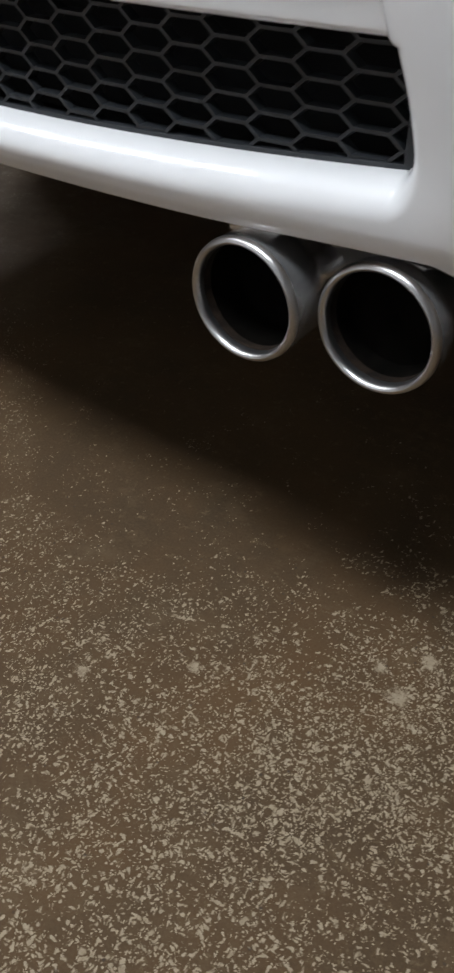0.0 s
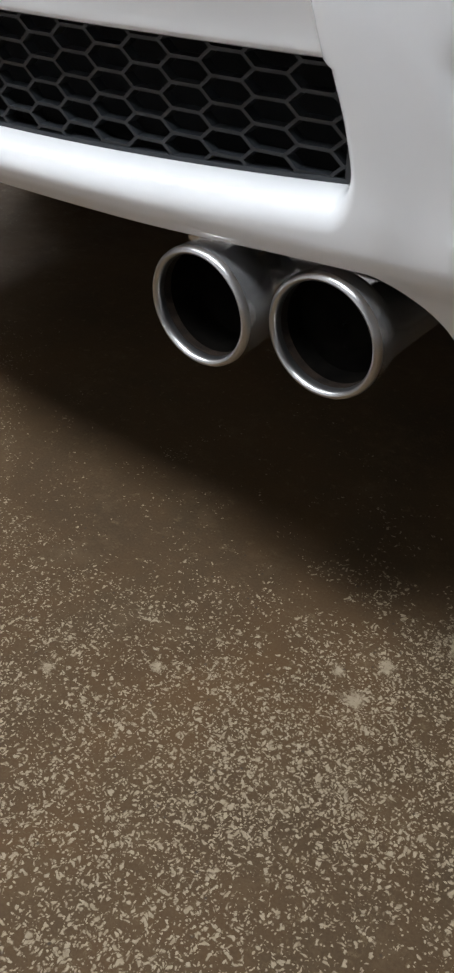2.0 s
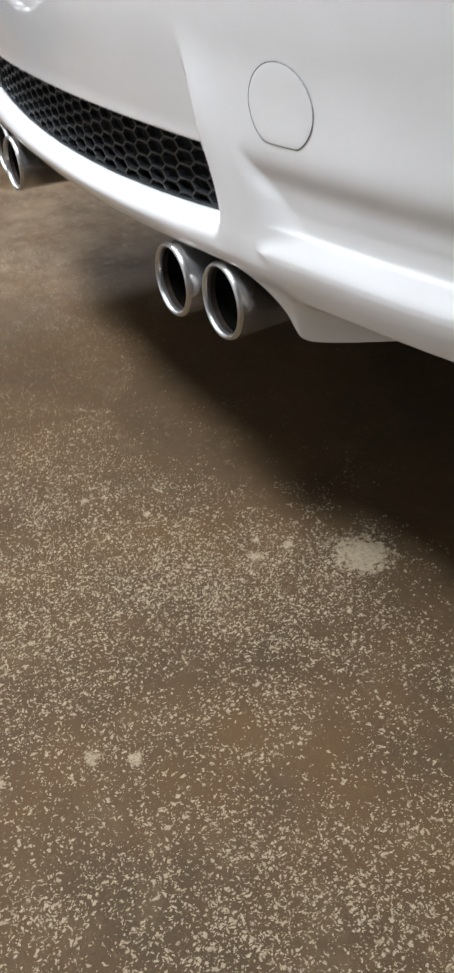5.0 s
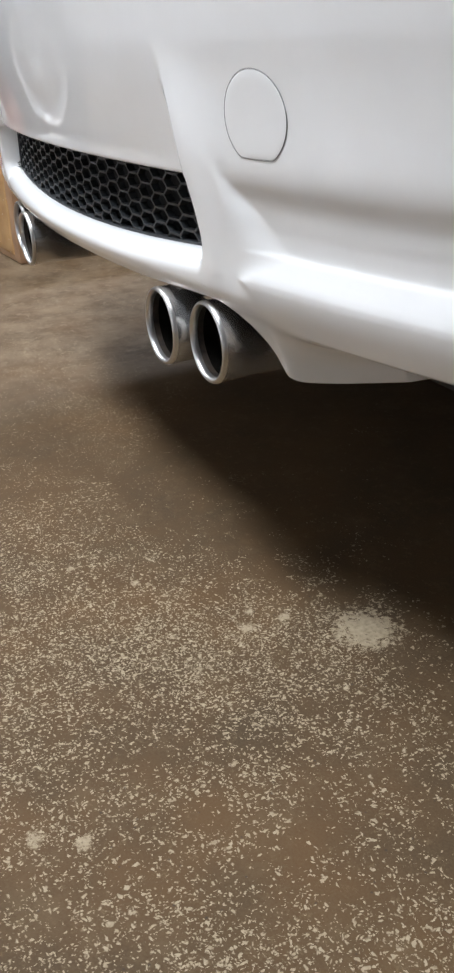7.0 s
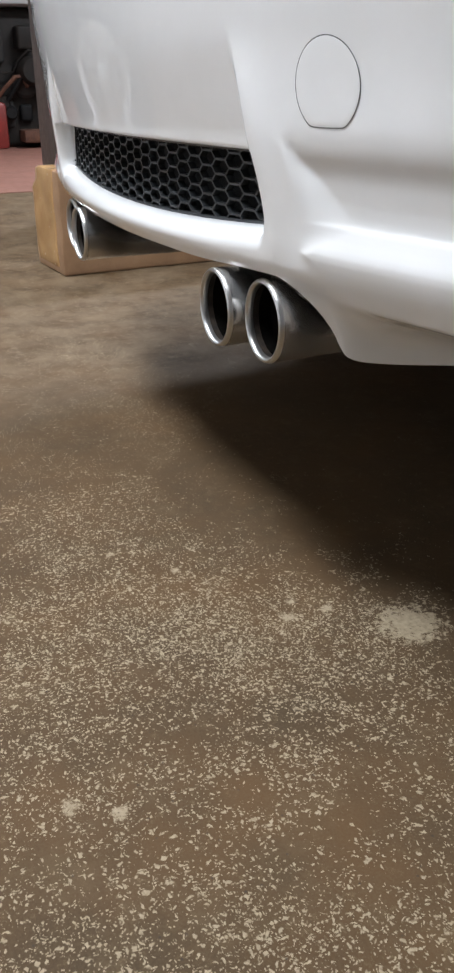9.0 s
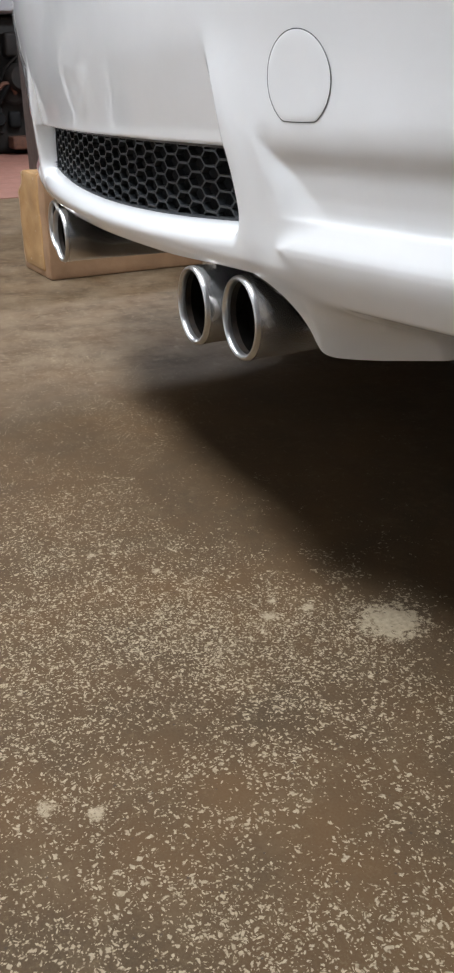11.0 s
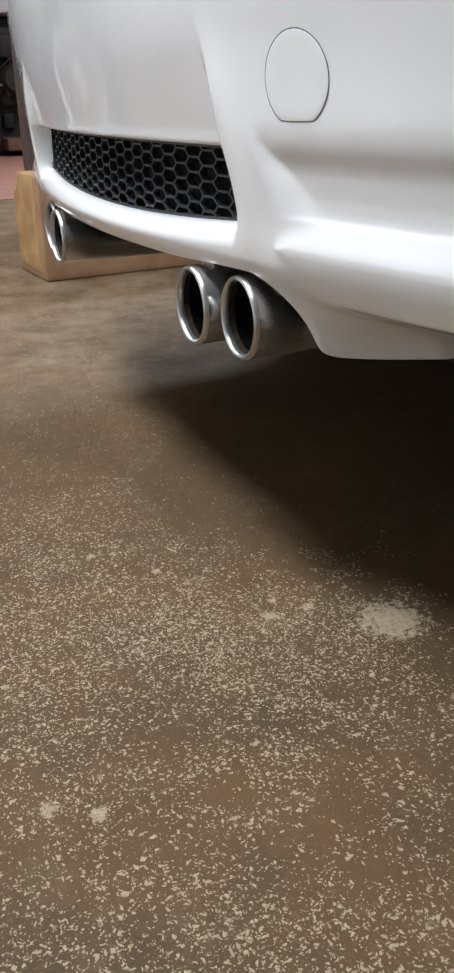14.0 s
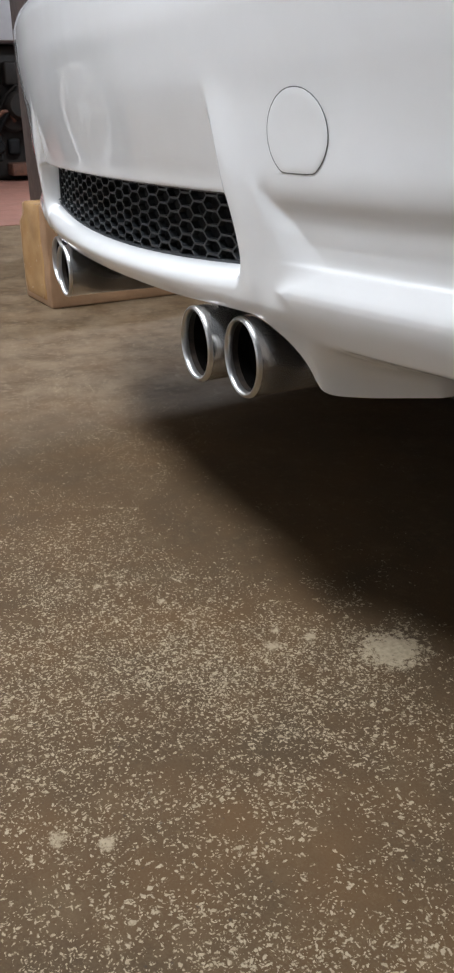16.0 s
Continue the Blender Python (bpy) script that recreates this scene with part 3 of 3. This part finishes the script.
def body_shell():
    bm = bmesh.new()
    st = [(0.10, 0.80, 0.705, 0.93), (0.30, 0.88, 0.36, 1.00), (0.62, 0.90, 0.34, 1.02), (0.95, 0.90, 0.22, 1.02), (1.30, 0.90, 0.18, 1.02), (2.2, 0.90, 0.17, 0.98), (3.3, 0.90, 0.18, 0.98), (4.1, 0.87, 0.32, 0.86), (4.5, 0.70, 0.36, 0.68)]
    rings = []
    for y, w, z0, z1 in st:
        sec = []
        for i in range(25):
            t = -1 + 2 * i / 24
            x = w * math.copysign(1 - (1 - abs(math.sin(t * math.pi / 2))) ** 1.6, t)
            z = z0 + (z1 - z0) * max(0.0, 1 - abs(t) ** 4)
            sec.append(bm.verts.new((x, y, z)))
        rings.append(sec)
    for a, c in zip(rings, rings[1:]):
        for i in range(24):
            bm.faces.new((a[i], a[i + 1], c[i + 1], c[i]))
    bm.faces.new(rings[0])
    return bm


# shelf that closes the bumper against the body
bm = bmesh.new()
lines = [[bm.verts.new((x, y, 0.7085)) for y in (plan(abs(x)) + 0.033, 0.45)] for x in np.linspace(-0.86, 0.86, 60)]
for p, q in zip(lines, lines[1:]):
    bm.faces.new((p[0], q[0], q[1], p[1]))
part("bumper_shelf", bm, PAINT, bumper)
shell = part("body", body_shell(), PAINT, car, "glossy white body", smooth=60)
bm = bmesh.new()
cab = [(0.75, 0.62, 1.0), (1.35, 0.58, 1.36), (2.3, 0.58, 1.40), (3.15, 0.66, 0.98)]
top = []
for y, w, z in cab:
    top.append([bm.verts.new((sx * w * k, y, z + 0.03 * (1 - k * k))) for sx, k in ((-1, 1), (-1, .5), (1, 0), (1, .5), (1, 1))])
for a, c in zip(top, top[1:]):
    for i in range(4):
        bm.faces.new((a[i], a[i + 1], c[i + 1], c[i]))
for side in (0, 4):
    line = [r[side] for r in top]
    sx = -1 if side == 0 else 1
    foot = [bm.verts.new((sx * 0.80, y, 0.98)) for y, w, z in cab]
    for i in range(3):
        bm.faces.new((line[i], line[i + 1], foot[i + 1], foot[i]))
part("cabin", bm, GLASS, car, "dark glass cabin", smooth=40)


def wheel_parts(parent, m, r=0.325, w=0.22, k=1.0):
    """A tyre on a twin-spoke alloy rim; the axle is local z."""
    bm = bmesh.new()
    lathe(bm, [(0.225 * k, -w / 2 + 0.02), (0.24 * k, -w / 2), (r - 0.05, -w / 2 - 0.005), (r - 0.012, -w / 2 + 0.012), (r, -w / 2 + 0.04), (r, w / 2 - 0.04), (r - 0.012, w / 2 - 0.012), (r - 0.05, w / 2 + 0.005), (0.24 * k, w / 2), (0.225 * k, w / 2 - 0.02)], 64, m)
    part("tyre", bm, RUBBER, parent, "black rubber tyre")
    m = m @ Matrix.Diagonal((k, k, 1.0, 1.0))
    bm = bmesh.new()
    lathe(bm, [(0.205, -w / 2 + 0.02), (0.236, -w / 2 + 0.004), (0.236, -w / 2 + 0.012), (0.20, 0.0), (0.20, w / 2 - 0.03), (0.224, w / 2 - 0.012), (0.238, w / 2 + 0.008), (0.232, w / 2 + 0.010), (0.216, w / 2 - 0.008)], 64, m)
    rim = part("rim", bm, LIP, parent, "silver alloy rim with a bright lip")
    bm = bmesh.new()
    lathe(bm, [(0.0, w / 2 + 0.0), (0.03, w / 2 + 0.0), (0.034, w / 2 - 0.006), (0.06, w / 2 - 0.012), (0.06, w / 2 - 0.04)], 32, m)
    part("hub", bm, LIP, rim)
    for spoke in range(5):
        for d in (-9, 9):
            bm = bmesh.new()
            b = bmesh.new()
            a0 = 72 * spoke
            p0 = Vector((0.045 * math.cos(radians(a0 + d * 1.5)), 0.045 * math.sin(radians(a0 + d * 1.5)), w / 2 - 0.018))
            p1 = Vector((0.225 * math.cos(radians(a0 + d)), 0.225 * math.sin(radians(a0 + d)), w / 2 - 0.012))
            n = (p1 - p0).cross(Vector((0, 0, 1))).normalized() * 0.010
            up = Vector((0, 0, 0.012))
            q = [p0 - n, p0 + n, p1 + n * 1.3, p1 - n * 1.3]
            lo, hi = [b.verts.new(v - up) for v in q], [b.verts.new(v * 1.0 + up * 0.6) for v in q]
            b.faces.new(hi), b.faces.new(lo)
            for i in range(4):
                b.faces.new((lo[i], lo[(i + 1) % 4], hi[(i + 1) % 4], hi[i]))
            join(bm, b, m)
            part("spoke", bm, ALLOY, rim, smooth=30)


for sx in (-1, 1):
    for wy in (0.95, 3.70):
        hub = new("wheel")
        hub.parent = car
        wheel_parts(hub, pose(sx * 0.79, wy, 0.325, 0, sx * 90, 0))

# ---- things to the left ----
# cardboard box on its edge
BOX_A, BOX_TURN = (-1.524, 0.245), 4.0
carton = thing("cardboard_box", (BOX_A[0], BOX_A[1], 0), "brown cardboard box with shiny packing tape, standing on the floor", "box", turn=BOX_TURN)
def crumpled(x0, x1, y0, y1, z0, z1, amount, seed, cuts=14):
    """A box of board whose faces and edges have gone slightly out of true."""
    bm = box(bmesh.new(), x0, x1, y0, y1, z0, z1, 0.006, 2)
    bmesh.ops.subdivide_edges(bm, edges=[e for e in bm.edges if e.calc_length() > 0.05], cuts=cuts, use_grid_fill=True)
    for v in bm.verts:
        p = v.co * 11 + Vector((seed, 0, 0))
        k = amount * min(1.0, (v.co.z - z0) / 0.05)
        v.co += Vector((noise.noise(p), noise.noise(p + Vector((0, 9, 0))), 0.8 * noise.noise(p + Vector((0, 0, 9))))) * k
        # crushed upper corner
        d = (v.co - Vector((x0, y0, z1))).length
        if d < 0.06:
            v.co += Vector((0.25, 0.35, -0.35)) * (0.06 - d)
    return bm


part("carton", crumpled(-0.27, 0.0, 0.0, 0.62, 0.001, 0.300, 0.007, 3.0), CARD, carton)
tape = crumpled(-0.245, -0.05, -0.003, 0.623, 0.02, 0.303, 0.007, 3.0)
part("tape", tape, TAPE, carton, "shiny brown packing tape")

post = thing("steel_post", (-2.6, 0.61, 0), "dark brown painted steel post on the floor", "post")
part("column", box(bmesh.new(), -0.12, 0.12, -0.147, 0.147, 0.012, 2.9, 0.012, 2), POST, post)
part("base_plate", box(bmesh.new(), -0.135, 0.135, -0.10, 0.16, 0.0, 0.014, 0.003, 1), POST, post)

machine = thing("workshop_machine", (-7.8, 1.30, 0), "dark oily workshop machine with hoses beside a red base", "machine")
part("base", box(bmesh.new(), -0.35, 0.30, -0.60, -0.08, 0.004, 0.39, 0.03, 2), RED, machine, "red enamelled base")
part("frame", box(bmesh.new(), -0.30, 0.10, -0.50, 0.70, 0.004, 1.15, 0.06, 3), DARK, machine)
rng = random.Random(7)
for k in range(14):
    y, z, r, h = rng.uniform(-0.45, 0.6), rng.uniform(0.25, 1.0), rng.uniform(0.05, 0.13), rng.uniform(0.12, 0.36)
    mat = (DARK, UNDER, BLACK, DARK, UNDER)[k % 5]
    if k % 2:
        part("cover", box(bmesh.new(), 0.02, h, y - r, y + r, z - r * 1.3, z + r * 1.3, 0.025, 3), mat, machine)
    else:
        part("drum", lathe(bmesh.new(), [(0.001, h), (r * 0.8, h), (r, h - 0.03), (r, 0.0)], 24, pose(0.05, y, z, rng.uniform(-15, 15), 90, 0)), mat, machine)
for k in range(7):
    y, z = rng.uniform(-0.4, 0.5), rng.uniform(0.12, 0.8)
    pts = [(0.25 + 0.06 * math.sin(i + k), y + 0.07 * i * (1 if k % 2 else -1) + rng.uniform(-0.03, 0.03), z + 0.10 * math.sin(i * 1.1 + k)) for i in range(6)]
    part("hose", sweep(bmesh.new(), pts, rng.uniform(0.010, 0.022), 10), (RUST, BLACK, DARK, MUFFLER)[k % 4], machine)
part("lever", sweep(bmesh.new(), [(0.30, -0.40, 0.60), (0.34, -0.32, 0.80), (0.33, -0.26, 0.98), (0.30, -0.22, 1.04)], 0.016, 12), GREY, machine, "bare metal lever")
part("tray", box(bmesh.new(), 0.05, 0.34, 0.05, 0.5, 0.05, 0.16, 0.02, 2), RUST, machine, "rusty drip tray")
part("panel", box(bmesh.new(), -0.3, 0.28, -0.60, 0.70, 1.16, 1.95, 0.03, 2), GREY, machine, "grey enamelled panel")

# loose wheel that the bumper mirrors
spare = thing("alloy_wheel", (-1.88, -0.575, 0.365), "silver twin-spoke alloy wheel with a black tyre standing on the floor", "wheel", turn=18)
wheel_parts(spare, pose(0, 0, 0, 0, 90, 0), 0.364, 0.22, 0.90)
